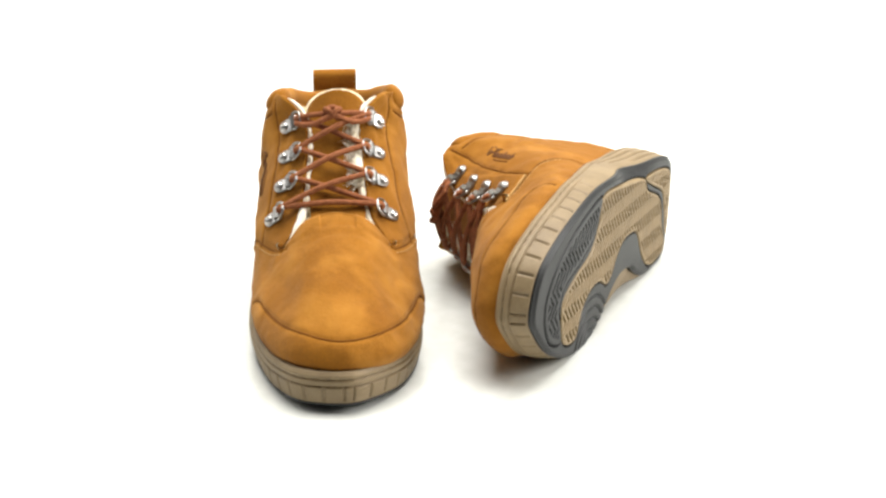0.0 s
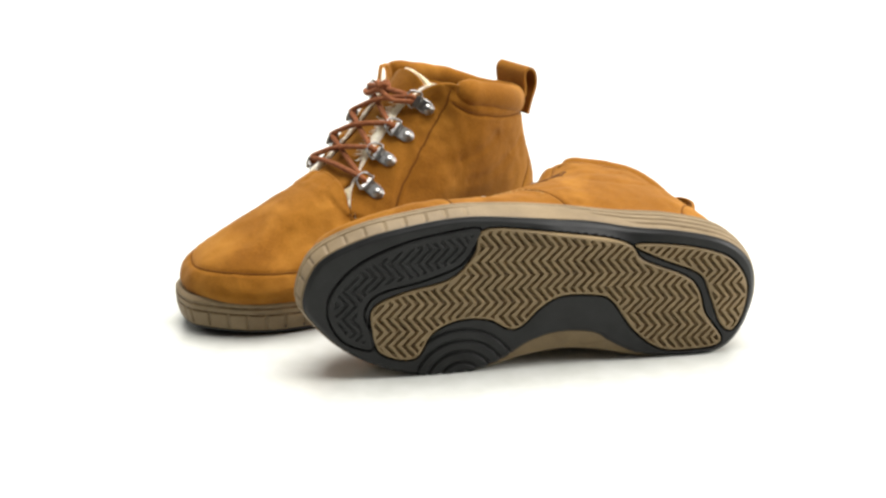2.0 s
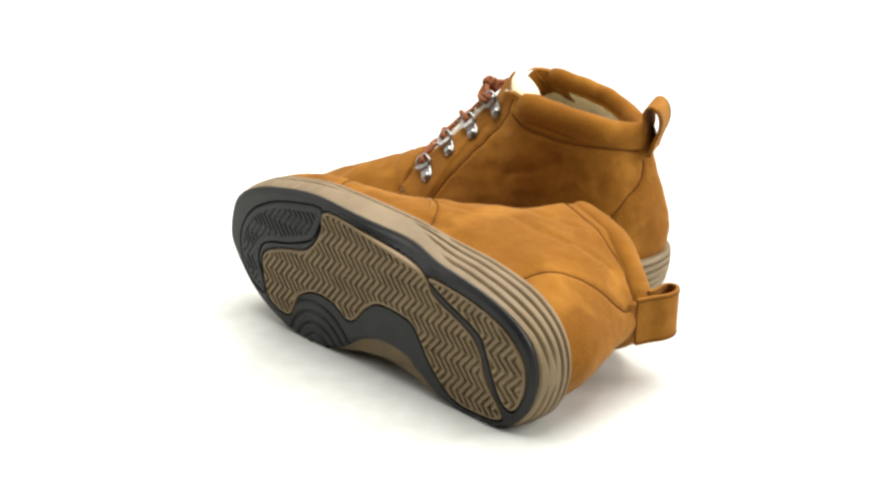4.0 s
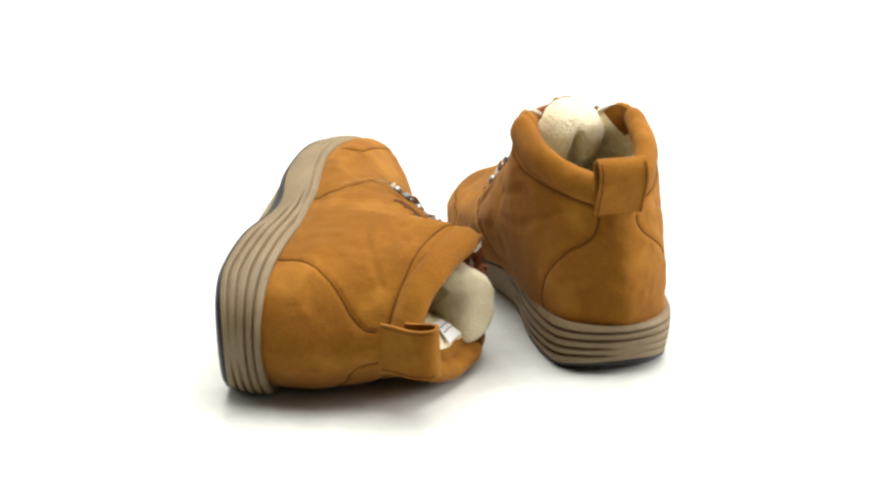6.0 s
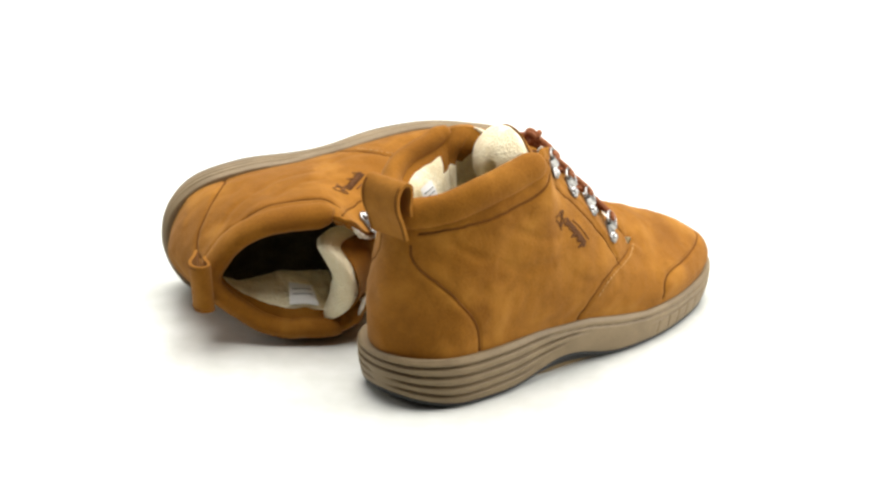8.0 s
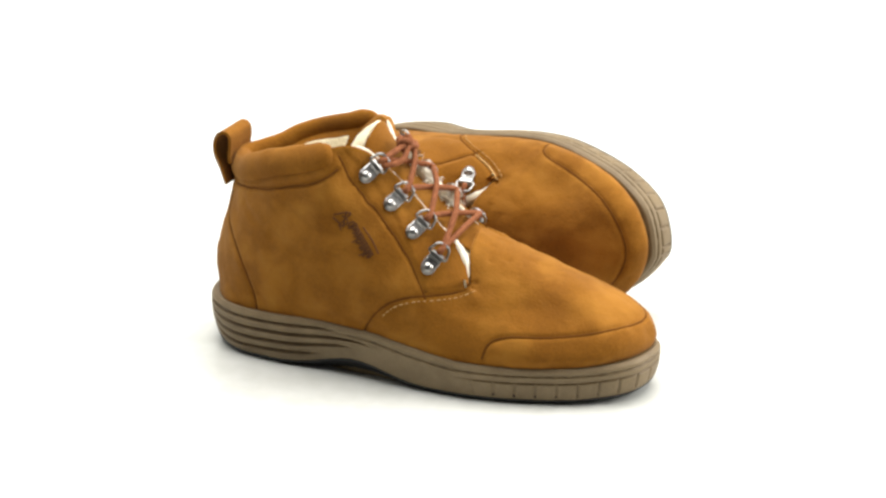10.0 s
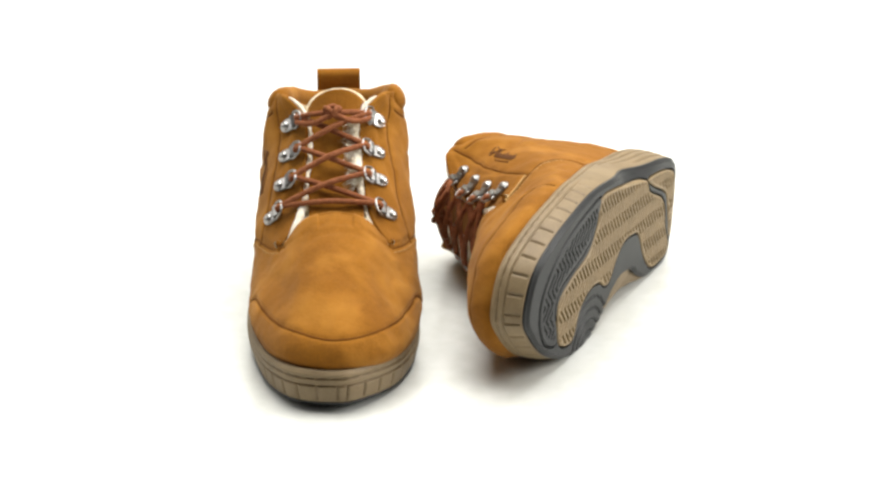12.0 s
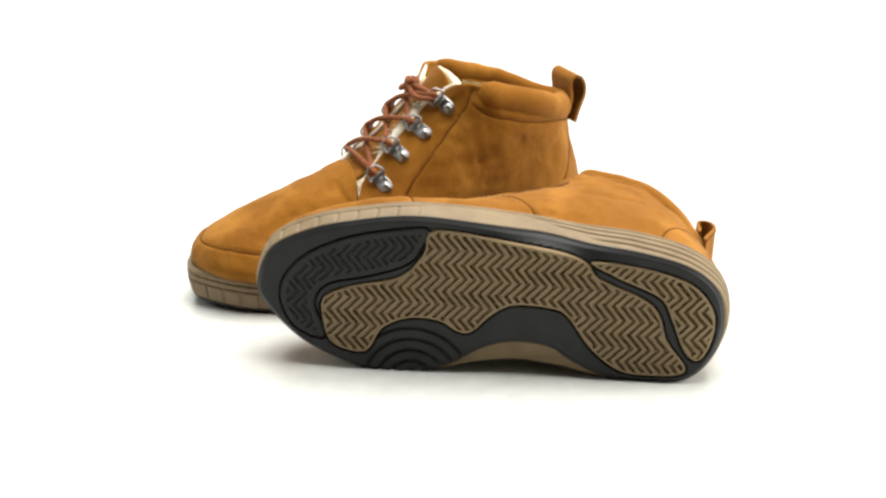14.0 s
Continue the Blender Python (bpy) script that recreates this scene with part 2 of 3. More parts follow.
def find(x, y, z):
    """Where on the upper, as u and v, the point nearest to (x, y, z) millimetres lies; y below 0 is the inner side."""
    P, N = upper_grid()
    goal = np.array((x, y, z)) / 1000
    i, k = np.unravel_index(((P - goal) ** 2).sum(2).argmin(), P.shape[:2])
    u, v = i / PER, k / (P.shape[1] - 1)
    for _ in range(4):
        p = on_upper(u, v)[0]
        du, dv = (on_upper(u + 0.02, v)[0] - p) / 0.02, (on_upper(u, max(v - 0.01, 0))[0] - p) / -0.01 if v > 0.01 else (on_upper(u, 0.01)[0] - p) / 0.01
        A = np.stack([du, dv], 1)
        step = np.linalg.lstsq(A, goal - p, rcond=None)[0]
        u, v = u + float(np.clip(step[0], -0.2, 0.2)), min(1.0, max(0.0, v + float(np.clip(step[1], -0.1, 0.1))))
    return u, v


def seam(name, places, mat, boot, s, radius=0.0006, off=-0.0007, label=""):
    """A stitched line over the upper, near the given places in millimetres."""
    path = []
    for g in catmull(places, 10):
        u, v = find(*g)
        path.append(on_upper(u, v, off)[0])
    if mat == SEAM:
        CREASES.append((np.array(path), 0.0018, 0.0013))
    verts, faces = tube(np.array(path), radius, 6)
    return arrays(name, [(x, s * y, z) for x, y, z in verts], faces, mat, boot, label)


def flip(verts, s):
    return [(v[0], s * v[1], v[2]) for v in verts]


# ---------------------------------------------------------------- parts of the boot


def padding(u, v):
    """How far the wool swells inwards below the collar, most on the inner side."""
    u = u % (2 * LAST)
    inner = float(rise(LAST + 0.3, LAST + 2.4, u) * (1 - rise(2 * LAST - 7.2, 2 * LAST - 6.2, u)))
    swell = (1.0 if SHAFT["lean"] > 0 else 0.75) * inner * float(np.interp(v, (0.15, 0.4, 0.55, 0.62, 0.75, 0.9, 1.0), (0, 0.020, 0.026, 0.026, 0.020, 0.0105, 0)))
    return 0.0045 * float(rise(7.6, 8.6, min(u, 2 * LAST - u))) * float(rise(0.45, 0.8, v)) + swell


def build_upper(boot, s):
    P, N = upper_grid()
    n, m = P.shape[0], P.shape[1]
    thick = 0.0035
    inner = P - N * thick
    flat = P.reshape(-1, 3)
    dent = np.zeros(len(flat))
    for path, width, depth in CREASES:
        near = np.full(len(flat), 1.0)
        for a in path:
            near = np.minimum(near, ((flat - a) ** 2).sum(1))
        near = np.sqrt(near)
        dent = np.minimum(dent, -depth * np.exp(-(near / width) ** 2)) + 0.2 * depth * np.exp(-((near - 3 * width) / (1.7 * width)) ** 2)
    dent = dent.reshape(n, m, 1)
    facing = np.array([(108, 153), (120, 138), (131, 124), (143, 110), (153, 95), (162, 80), (169, 66), (184, 67), (194, 68), (205, 90), (170, 122), (140, 155), (114, 165)]) / 1000
    raised = rise(0, 0.0012, -polygon_distance(P[:, :, 0], P[:, :, 2], facing)) * (np.abs(P[:, :, 1]) > 0.012)
    P = P + N * 0.0010 * raised[:, :, None]
    # pulled in at the stitches, a little puffed beside them
    P = P + N * dent
    verts = [P[i, k] for k in range(m) for i in range(n)] + [inner[i, m - 1] for i in range(n)]
    faces = grid_faces(m + 1, n, True)
    arrays("upper", flip(verts, s), faces, SUEDE, boot, "tan nubuck suede upper with mottled nap")
    # fleece lining down to the insole
    rows = []
    for j, k in enumerate(range(m - 1, 10, -4)):
        off = thick + (0.0005 if j == 0 else min(0.0045, 0.0015 + 0.002 * j))
        padded = [padding(i / PER, k / (m - 1)) * (0.4 if j == 0 else 1) for i in range(n)]
        rows.append([P[i, k] - N[i, k] * (off + padded[i]) for i in range(n)])
    L = np.array(rows)
    for j in range(1, L.shape[0]):
        for i in range(n):
            q = Vector(L[j, i])
            L[j, i] -= N[i, m - 1 - 4 * j] * (noise.noise(q * 120) * (0.0016 if j > 2 else 0.0007) + 0.0006)
    verts = list(L.reshape(-1, 3))
    woolly, faced = [], []
    for f in grid_faces(L.shape[0], n, True):
        u = (f[0] % n) / PER
        (faced if f[0] // n < (4 if min(u, 2 * LAST - u) < 8.3 and SHAFT["lean"] < 0 else 1) and min(u, 2 * LAST - u) > 6.4 else woolly).append(f)
    arrays("collar_facing", flip(verts, s), faced, SUEDE, boot, "suede facing inside the collar")
    c = len(verts)
    verts.append(L[-1].mean(0))
    # the lowest lining rows join the insole and take its painted-in shade
    bed = [f for f in woolly if f[0] // n >= L.shape[0] - 3]
    woolly = [f for f in woolly if f[0] // n < L.shape[0] - 3]
    bed += [((L.shape[0] - 1) * n + i, (L.shape[0] - 1) * n + (i + 1) % n, c) for i in range(n)]
    arrays("lining", flip(verts, s), woolly, FLEECE, boot, "cream sheepskin fleece lining")
    arrays("insole", flip(verts, s), bed, INSOLE_SHADE, boot, "insole and lowest lining, shade deep in the boot put into the brown")


def build_collar(boot, s):
    """The padded roll round the top, from one eyestay over the heel to the other, and its facing inside."""
    a, b = 7.45, 2 * LAST - 7.45
    us = np.linspace(a, b, 80)
    path, norm = [], []
    for u in us:
        p, q = on_upper(u, 0.945)
        path.append(p - q * 0.0030)
        norm.append(q)
    ends = np.clip(np.minimum(us - a, b - us) / 0.5, 0, 1)
    verts, faces = tube(path, 0.0040 + 0.0064 * np.sqrt(ends), 20, normals=norm, flat=0.72)
    verts = [np.array(v) + np.array((0, 0, 0.0005)) * noise.noise(Vector(v) * 90) for v in verts]
    arrays("collar", flip(verts, s), faces, SUEDE, boot, "padded suede collar roll")
    for e in (1, -1):
        seam("collar_seam", [(108, e * 46, 142), (95, e * 50, 134), (78, e * 50, 128.5), (55, e * 47, 123.5), (32, e * 35, 119), (15, e * 19 - 3, 115)], SEAM, boot, s, 0.0006)


def build_pull_tab(boot, s):
    prof = catmull([(11, 111), (8, 121), (4, 131), (3.5, 139), (6, 145), (10.5, 147.5), (14.5, 145), (15, 139), (14, 132), (14.5, 126)], 6) / 1000
    half, th = 0.0165, 0.0021
    T = unit(np.gradient(prof, axis=0))
    Nn = np.stack([-T[:, 1], T[:, 0]], 1)
    out, inn = prof + Nn * th / 2, prof - Nn * th / 2
    loop = np.concatenate([out, inn[::-1]])
    ys = [-half, -half + 0.0008, half - 0.0008, half]
    verts = [(p[0], y + SHAFT["lean"] * 0.0011, p[1]) for y in ys for p in loop]
    c = len(loop)
    faces = grid_faces(4, c, True)
    h = len(prof)
    for j in range(h - 1):
        faces.append((j, j + 1, c - 2 - j, c - 1 - j))
        faces.append((3 * c + j, 3 * c + j + 1, 3 * c + c - 2 - j, 3 * c + c - 1 - j))
    ob = arrays("pull_tab", flip(verts, s), faces, SUEDE, boot, "looped suede heel pull tab", smooth=False)
    for e in (-1, 1):
        line = [(p[0] - 0.0002, SHAFT["lean"] * 0.0011 + e * (half - 0.0018), p[1]) for p in out[:26]]
        v, f = tube(line, 0.0004, 5)
        arrays("stitching", flip(v, s), f, SEAM, ob)


def build_tongue(boot, s):
    line = catmull([(200, 80), (178, 92), (158, 107), (140, 125), (126, 143), (115, 160)], 12) / 1000
    n = len(line)
    T = unit(np.gradient(line, axis=0))
    Nn = np.stack([T[:, 1], -T[:, 0]], 1)
    Nn = np.where((Nn[:, 1:2] < 0), -Nn, Nn)
    q = np.linspace(0, 1, n)
    half = np.interp(q, (0, 0.3, 0.7, 1), (0.018, 0.020, 0.0228, 0.0235)) * np.sqrt(np.clip(1 - (np.clip((q - 0.70) / 0.30, 0, 1)) ** 2.1, 0.012, 1))
    if SHAFT["lean"] > 0:
        half = half * (1 + 0.16 * rise(0.5, 0.9, q))
    cols = 21

    def sheet(grow, lift, thick, bulge, spread=1.0):
        front, back = [], []
        for i in range(n):
            for k in range(cols):
                c = -1 + 2 * k / (cols - 1)
                y = c * (half[i] + grow)
                sag = (0.006 + (0.012 if SHAFT["lean"] < 0 else 0.015) * rise(0.45, 0.9, q[i])) * abs(y / 0.026) ** 2.4 + (0 if SHAFT["lean"] < 0 else 0.004 * rise(0.5, 1.0, q[i]))
                p = Vector((line[i][0] + Nn[i][0] * lift - sag + T[i][0] * grow * q[i], y + (SHAFT["lean"] * 0.0009 if SHAFT["lean"] < 0 else -0.006 * q[i]) * q[i], line[i][1] + Nn[i][1] * lift + T[i][1] * grow * q[i]))
                w = noise.noise(p * 60) * 0.001 + noise.noise(p * 170) * (0.0008 if bulge else 0.0002)
                front.append((p.x + Nn[i][0] * w, p.y, p.z + Nn[i][1] * w))
                d = thick * (1 if not bulge else 0.35 + 0.65 * (1 - abs(c) ** 6)) + bulge * (1 - c * c) * rise(0.35, 0.75, q[i]) * (1 - 0.85 * math.exp(-((c - 0.12) / 0.17) ** 2) * (1 - rise(0.80, 0.95, q[i]))) + w * 1.5
                d *= 0.25 + 0.75 * math.sqrt(max(0.0, 1 - max(0.0, (q[i] - 0.72) / 0.28) ** 2))
                back.append((p.x - Nn[i][0] * d, p.y * (1 + (spread - 1) * (1 - rise(0.62, 0.9, q[i]))), p.z - Nn[i][1] * d))
        verts = front + back
        o = n * cols
        faces = grid_faces(n, cols) + [tuple(o + a for a in f[::-1]) for f in grid_faces(n, cols)]
        for i in range(n - 1):
            for k in (0, cols - 1):
                faces.append((i * cols + k, (i + 1) * cols + k, o + (i + 1) * cols + k, o + i * cols + k))
        for k in range(cols - 1):
            for i in (0, n - 1):
                faces.append((i * cols + k, i * cols + k + 1, o + i * cols + k + 1, o + i * cols + k))
        return verts, faces

    v, f = sheet(0.0, 0.002, 0.002, 0.0)
    tongue = arrays("tongue", flip(v, s), f, SUEDE, boot, "suede tongue behind the laces")
    v, f = sheet(*((0.0012, -0.0004, 0.016, 0.016, 1.22) if SHAFT["lean"] < 0 else (0.0040, -0.0004, 0.020, 0.005, 1.15)))
    arrays("tongue_lining", flip(v, s), f, FLEECE, tongue, "thick cream fleece back of the tongue")


def build_trim(boot, s):
    """Fleece that shows along the edge of the lacing and the raw edge of the vamp."""
    for side in (1, -1):
        first = 3.28
        us = np.linspace(first, 6.9, 66)
        path, rad = [], []
        for j, u in enumerate(us):
            p, q = on_upper(u * side, 1.0, -0.0022 + (0.0022 * float(1 - rise(4.1, 4.5, u)) if side > 0 else 0.0012 * math.exp(-((u - 5.3) / 0.6) ** 2)))
            fat = 0.0016
            fat += 0.0036 * math.exp(-((u - 5.3) / 0.6) ** 2) if side < 0 else 0.0016 * float(1 - rise(4.0, 4.5, u))
            fat += 0.0008 * noise.noise(Vector(p) * 260)
            inward = np.array((0.0, -side, 0.0))
            path.append(p + inward * (fat * 0.55))
            rad.append(max(0.0005, fat * min(1, 0.12 + (u - first) / (0.55 if side > 0 else 0.2), 0.2 + (6.9 - u) / 0.35)))
        v, f = tube(path, rad, 8)
        arrays("fleece_trim", flip(v, s), f, WHITE_FLEECE, boot, "white fleece edging of the lacing")
    us = np.linspace(-2.75, 2.75, 60)
    v, f = tube([on_upper(u, 0.995, -0.0008)[0] for u in us], 0.0003 + 0.0011 * np.clip((2.75 - np.abs(us)) / 0.35, 0, 1), 6)
    arrays("vamp_edge", flip(v, s), f, SUEDE, boot)
    seam("vamp_stitching", [(193, -24, 84), (191, -12, 90), (191, 0, 92), (191, 12, 90), (193, 24, 84)], SEAM, boot, s, 0.0005)


def build_tufts(boot, s):
    """Loose wool that pushes out beside the tongue: short bent fibres."""
    rng = random.Random(11)
    for side, u0, u1, count, long in ((-1, 4.7, 6.0, 800, 0.0088), (1, 3.6, 4.1, 110, 0.0036)):
        verts, faces = [], []
        for _ in range(count):
            u = rng.uniform(u0, u1)
            p, q = on_upper(u * side, 1.0, -0.001 + rng.uniform(-0.002, 0.001))
            p = p + np.array((0, -side, 0)) * rng.uniform(0.0, 0.005)
            way = unit(q * rng.uniform(0.3, 1.0) + np.array((rng.uniform(-0.8, 0.8), -side * rng.uniform(0.2, 1.3), rng.uniform(-0.6, 0.6))))
            bend = unit(np.array((rng.uniform(-1, 1), rng.uniform(-1, 1), rng.uniform(-1, 0.2))))
            across = unit(np.cross(way, bend)) * 0.00045
            size = long * rng.uniform(0.4, 1.0)
            k = len(verts)
            for t, w in ((0, 1.0), (0.5, 0.8), (1.0, 0.25)):
                c = p + way * size * t + bend * size * 0.5 * t * t
                verts += [c - across * w, c + across * w]
            faces += [(k, k + 1, k + 3, k + 2), (k + 2, k + 3, k + 5, k + 4)]
        arrays("fleece_tuft", flip(verts, s), faces, WHITE_FLEECE, boot, "loose white wool beside the tongue")


def stitches(name, places, boot, s):
    """Short pale stitches, uneven in length, along a line over the upper."""
    path = np.array([on_upper(*find(*g), 0.0001)[0] for g in catmull(places, 14)])
    rng = random.Random(len(places) + int(1000 * abs(path[0][1])))
    verts, faces, i = [], [], 0
    while i < len(path) - 3:
        step = rng.choice((2, 3, 3, 4))
        piece = path[i:i + step + 1]
        ends = np.full(len(piece), 0.00048)
        ends[0] = ends[-1] = 0.0002
        v, f = tube(piece, ends, 6)
        faces += [tuple(len(verts) + a for a in g) for g in f]
        verts += list(v)
        i += step + rng.choice((1, 1, 2))
    arrays(name, flip(verts, s), faces, PALE_THREAD, boot, "pale ochre stitching")


def build_seams(boot, s):
    for e in (1, -1):
        seam("eyestay_seam", [(108, e * 45, 152), (120, e * 47, 138), (131, e * 49, 124), (143, e * 50, 110), (153, e * 51, 95), (162, e * 53, 80), (169, e * 55, 64)], SEAM, boot, s, 0.0005)
        seam("vamp_seam", [(194, e * 39, 69), (184, e * 47, 67.5), (171, e * 53, 66), (158, e * 56, 64), (146, e * 57.5, 59.5), (136, e * 57.5, 51), (129, e * 56, 41), (126, e * 54, 35)], SEAM, boot, s, 0.00055)
        seam("eyestay_stitching", [(196, e * 38, 74), (185, e * 47, 71), (176, e * 51, 69.5), (168, e * 54, 69)], SEAM, boot, s, 0.0004)
        stitches("pale_stitching", [(197, e * 39, 66.5), (186, e * 47.5, 64.5), (172, e * 53.5, 63), (159, e * 56.5, 61), (148, e * 57.5, 56.5), (139, e * 57.5, 48)], boot, s)
        seam("heel_seam", [(9, e * 17 - 3, 108), (8, e * 19 - 3, 101), (10, e * 26 - 2, 93), (17, e * 35 - 2, 85), (27, e * 42 - 1, 74), (36, e * 45, 62), (42, e * 46, 48), (44, e * 45, 35)], SEAM, boot, s, 0.0006)
    if SHAFT["lean"] > 0:
        seam("raw_edge", [(195, 38.5, 71), (187, 45.5, 69.5), (178, 50, 68.5), (170, 53, 67.5)], PALE_THREAD, boot, s, 0.0009, 0.0002, "pale raw edge of the vamp")
    seam("toe_cap_seam", [(208, 58, 30), (213, 58, 41), (224, 56, 46), (246, 50, 47), (272, 38, 47.5), (292, 20, 48), (300, 0, 48), (292, -20, 48),
                          (272, -38, 47.5), (246, -50, 47), (224, -56, 46), (213, -58, 41), (208, -58, 30)], SEAM, boot, s, 0.00055)


def fold(places, width, depth):
    CREASES.append((np.array([on_upper(*find(*g))[0] for g in catmull(places, 10)]), width, depth))


def build_folds():
    """Soft folds where the foot bends and round the ankle."""
    fold([(201, -26, 80), (199, -10, 87), (198, 6, 88), (201, 22, 82)], 0.0016, 0.0010)
    fold([(209, -20, 80), (207, 0, 85), (210, 16, 81)], 0.0018, 0.0008)
    for e in (1, -1):
        fold([(70, e * 52, 112), (88, e * 53, 103), (104, e * 54, 99)], 0.0035, 0.0010)
        fold([(58, e * 48, 92), (78, e * 52, 84), (98, e * 54, 84)], 0.0040, 0.0010)
        fold([(30, e * 36, 108), (42, e * 42, 100), (52, e * 46, 96)], 0.0030, 0.0009)
        fold([(118, e * 55, 70), (134, e * 57, 62), (148, e * 57, 60)], 0.0035, 0.0008)


def build_hooks(boot, s):
    """Four lace hooks a side: plate, domed rivet, bent ring. Returns the rings' places."""
    places = {}
    for side in (1, -1):
        for j, place in enumerate(((122.7, 30.5, 135.7), (141, 30, 117.5), (158.6, 32.5, 102.5), (175, 39.5, 84.2))):
            shift = (0, 0, -4.5) if SHAFT["lean"] > 0 else ((-3.5, -2, 1.5) if side < 0 else ((-4.5, 1, -2), (-6, 1.5, -3), (-7, 2, -3), (-9, 2.5, -3.5))[j])
            u, v = find(place[0] + shift[0], side * (place[1] + shift[1]) - (2, 1.5, 0, 0)[j], place[2] + shift[2])
            p, q = on_upper(u, v, 0.0013)
            edge, _ = on_upper(u, 1.0, 0.0013)
            d = unit(edge - p)
            d = unit(d - q * (d @ q))
            w = np.cross(q, d)
            at = lambda a, b, c: p + (d * a + w * b + q * c) * 1.08
            # plate: rounded behind the rivet, square at the ring
            loop = [(-0.0055 * math.cos(a), 0.0045 * math.sin(a)) for a in np.linspace(-math.pi / 2, math.pi / 2, 9)] + [(0.009, 0.0042), (0.009, -0.0042)]
            verts = [at(a, b, 0) for a, b in loop] + [at(a, b, 0.0011) for a, b in loop] + [at(a * 0.9, b * 0.85, 0.0016) for a, b in loop]
            c = len(loop)
            faces = grid_faces(3, c, True) + [tuple(range(2 * c, 3 * c)), tuple(range(c))]
            hook = arrays("lace_hook", flip(verts, s), faces, DARK_STEEL, boot, "gunmetal lace hook riveted to the suede", smooth=False)
            rv, rf = [], []
            for k, (r, h) in enumerate(((0.0033, 0.0015), (0.0031, 0.0024), (0.0022, 0.0032), (0.001, 0.0036))):
                rv += [at(-0.0012 + r * math.cos(a), r * math.sin(a), h) for a in np.arange(12) * math.pi / 6]
            rf = grid_faces(4, 12, True) + [tuple(range(36, 48))]
            arrays("rivet", flip(rv, s), rf, STEEL, hook, "bright domed rivet")
            # folded bridge and the ring in it
            bv = []
            for a, h in ((0.0045, 0.0016), (0.0055, 0.0036), (0.0075, 0.0042), (0.0095, 0.0036), (0.0100, 0.0012)):
                bv += [at(a, -0.0040, h), at(a, 0.0040, h), at(a - 0.0002, 0.0036, h - 0.0008), at(a - 0.0002, -0.0036, h - 0.0008)]
            bf = grid_faces(5, 4, True) + [(0, 1, 2, 3), (16, 17, 18, 19)]
            arrays("bridge", flip(bv, s), bf, STEEL, hook, smooth=False)
            ring = [at(0.0075 + x, y, h) for x, y, h in ((0, -0.0050, 0.0024), (0.0035, -0.0052, 0.0034), (0.0068, -0.0036, 0.0042), (0.0078, 0, 0.0045),
                                                         (0.0068, 0.0036, 0.0042), (0.0035, 0.0052, 0.0034), (0, 0.0050, 0.0024))]
            rv, rf = tube(catmull(ring, 5, True), 0.00085, 6, True)
            arrays("ring", flip(rv, s), rf, STEEL, hook)
            places[(side, j)] = (at(0.0128, 0, 0.0036), d, q)
    return places


def build_laces(boot, s, places):
    def cord(path, name="lace", rad=0.0020):
        v, f = tube(catmull(path, 8), rad, 8)
        return arrays(name, flip(v, s), f, LACE, boot, "round brown cord lace")

    def span(a, b, high, start=0.004):
        (pa, da, qa), (pb, db, qb) = places[a], places[b]
        mid = (pa + pb) / 2
        up = unit(qa + qb)
        return [pa - da * start - qa * 0.0035, pa + qa * 0.0006, pa * 0.7 + pb * 0.3 + up * high, mid + up * (high * 1.25), pa * 0.3 + pb * 0.7 + up * high,
                pb + qb * 0.0006, pb - db * start - qb * 0.0035]

    cord(span((1, 3), (-1, 3), 0.0045))
    for j in (3, 2, 1):
        cord(span((1, j), (-1, j - 1), 0.0052))
        cord(span((-1, j), (1, j - 1), 0.0018))
    top = (places[(1, 0)][0] + places[(-1, 0)][0]) / 2 + unit(places[(1, 0)][2] + places[(-1, 0)][2]) * 0.0075
    for e in (1, -1):
        p, d, q = places[(e, 0)]
        cord([p - d * 0.004 - q * 0.003, p, p * 0.6 + top * 0.4 + q * 0.002, top + np.array((0.001, e * 0.004, 0.0))])
        cord([p - d * 0.004 - q * 0.003, p + np.array((0.004, 0, -0.003)), p * 0.55 + top * 0.45 + np.array((0.007, 0, -0.004)), top + np.array((0.003, 0, 0))])
    if SHAFT["lean"] > 0:
        for (side, j), drop, out in (((1, 0), 0.022, 0.010),):
            p, d, q = places[(side, j)]
            down = np.array((0.0, -1.0, 0.0))
            cord([p - d * 0.003, p + q * out * 0.5 + down * drop * 0.3, p + q * out + down * drop * 0.8, p + q * out * 0.9 + down * drop + np.array((0.004, 0, 0)),
                  p + q * out * 0.6 + down * drop * 0.7 + np.array((0.008, 0, -0.002)), p + q * 0.001 + down * 0.003 + np.array((0.008, 0, -0.005))], "hanging_lace")
    a = np.linspace(0, 4 * math.pi, 30)
    knot = [top + np.array((0.0035 * math.cos(2 * t / 2), 0.0055 * math.sin(t) * 0.9, 0.0035 * math.sin(1.5 * t))) for t in a]
    v, f = tube(knot, 0.0020, 8)
    arrays("knot", flip(v, s), f, LACE, boot, "tight knot in the brown lace")


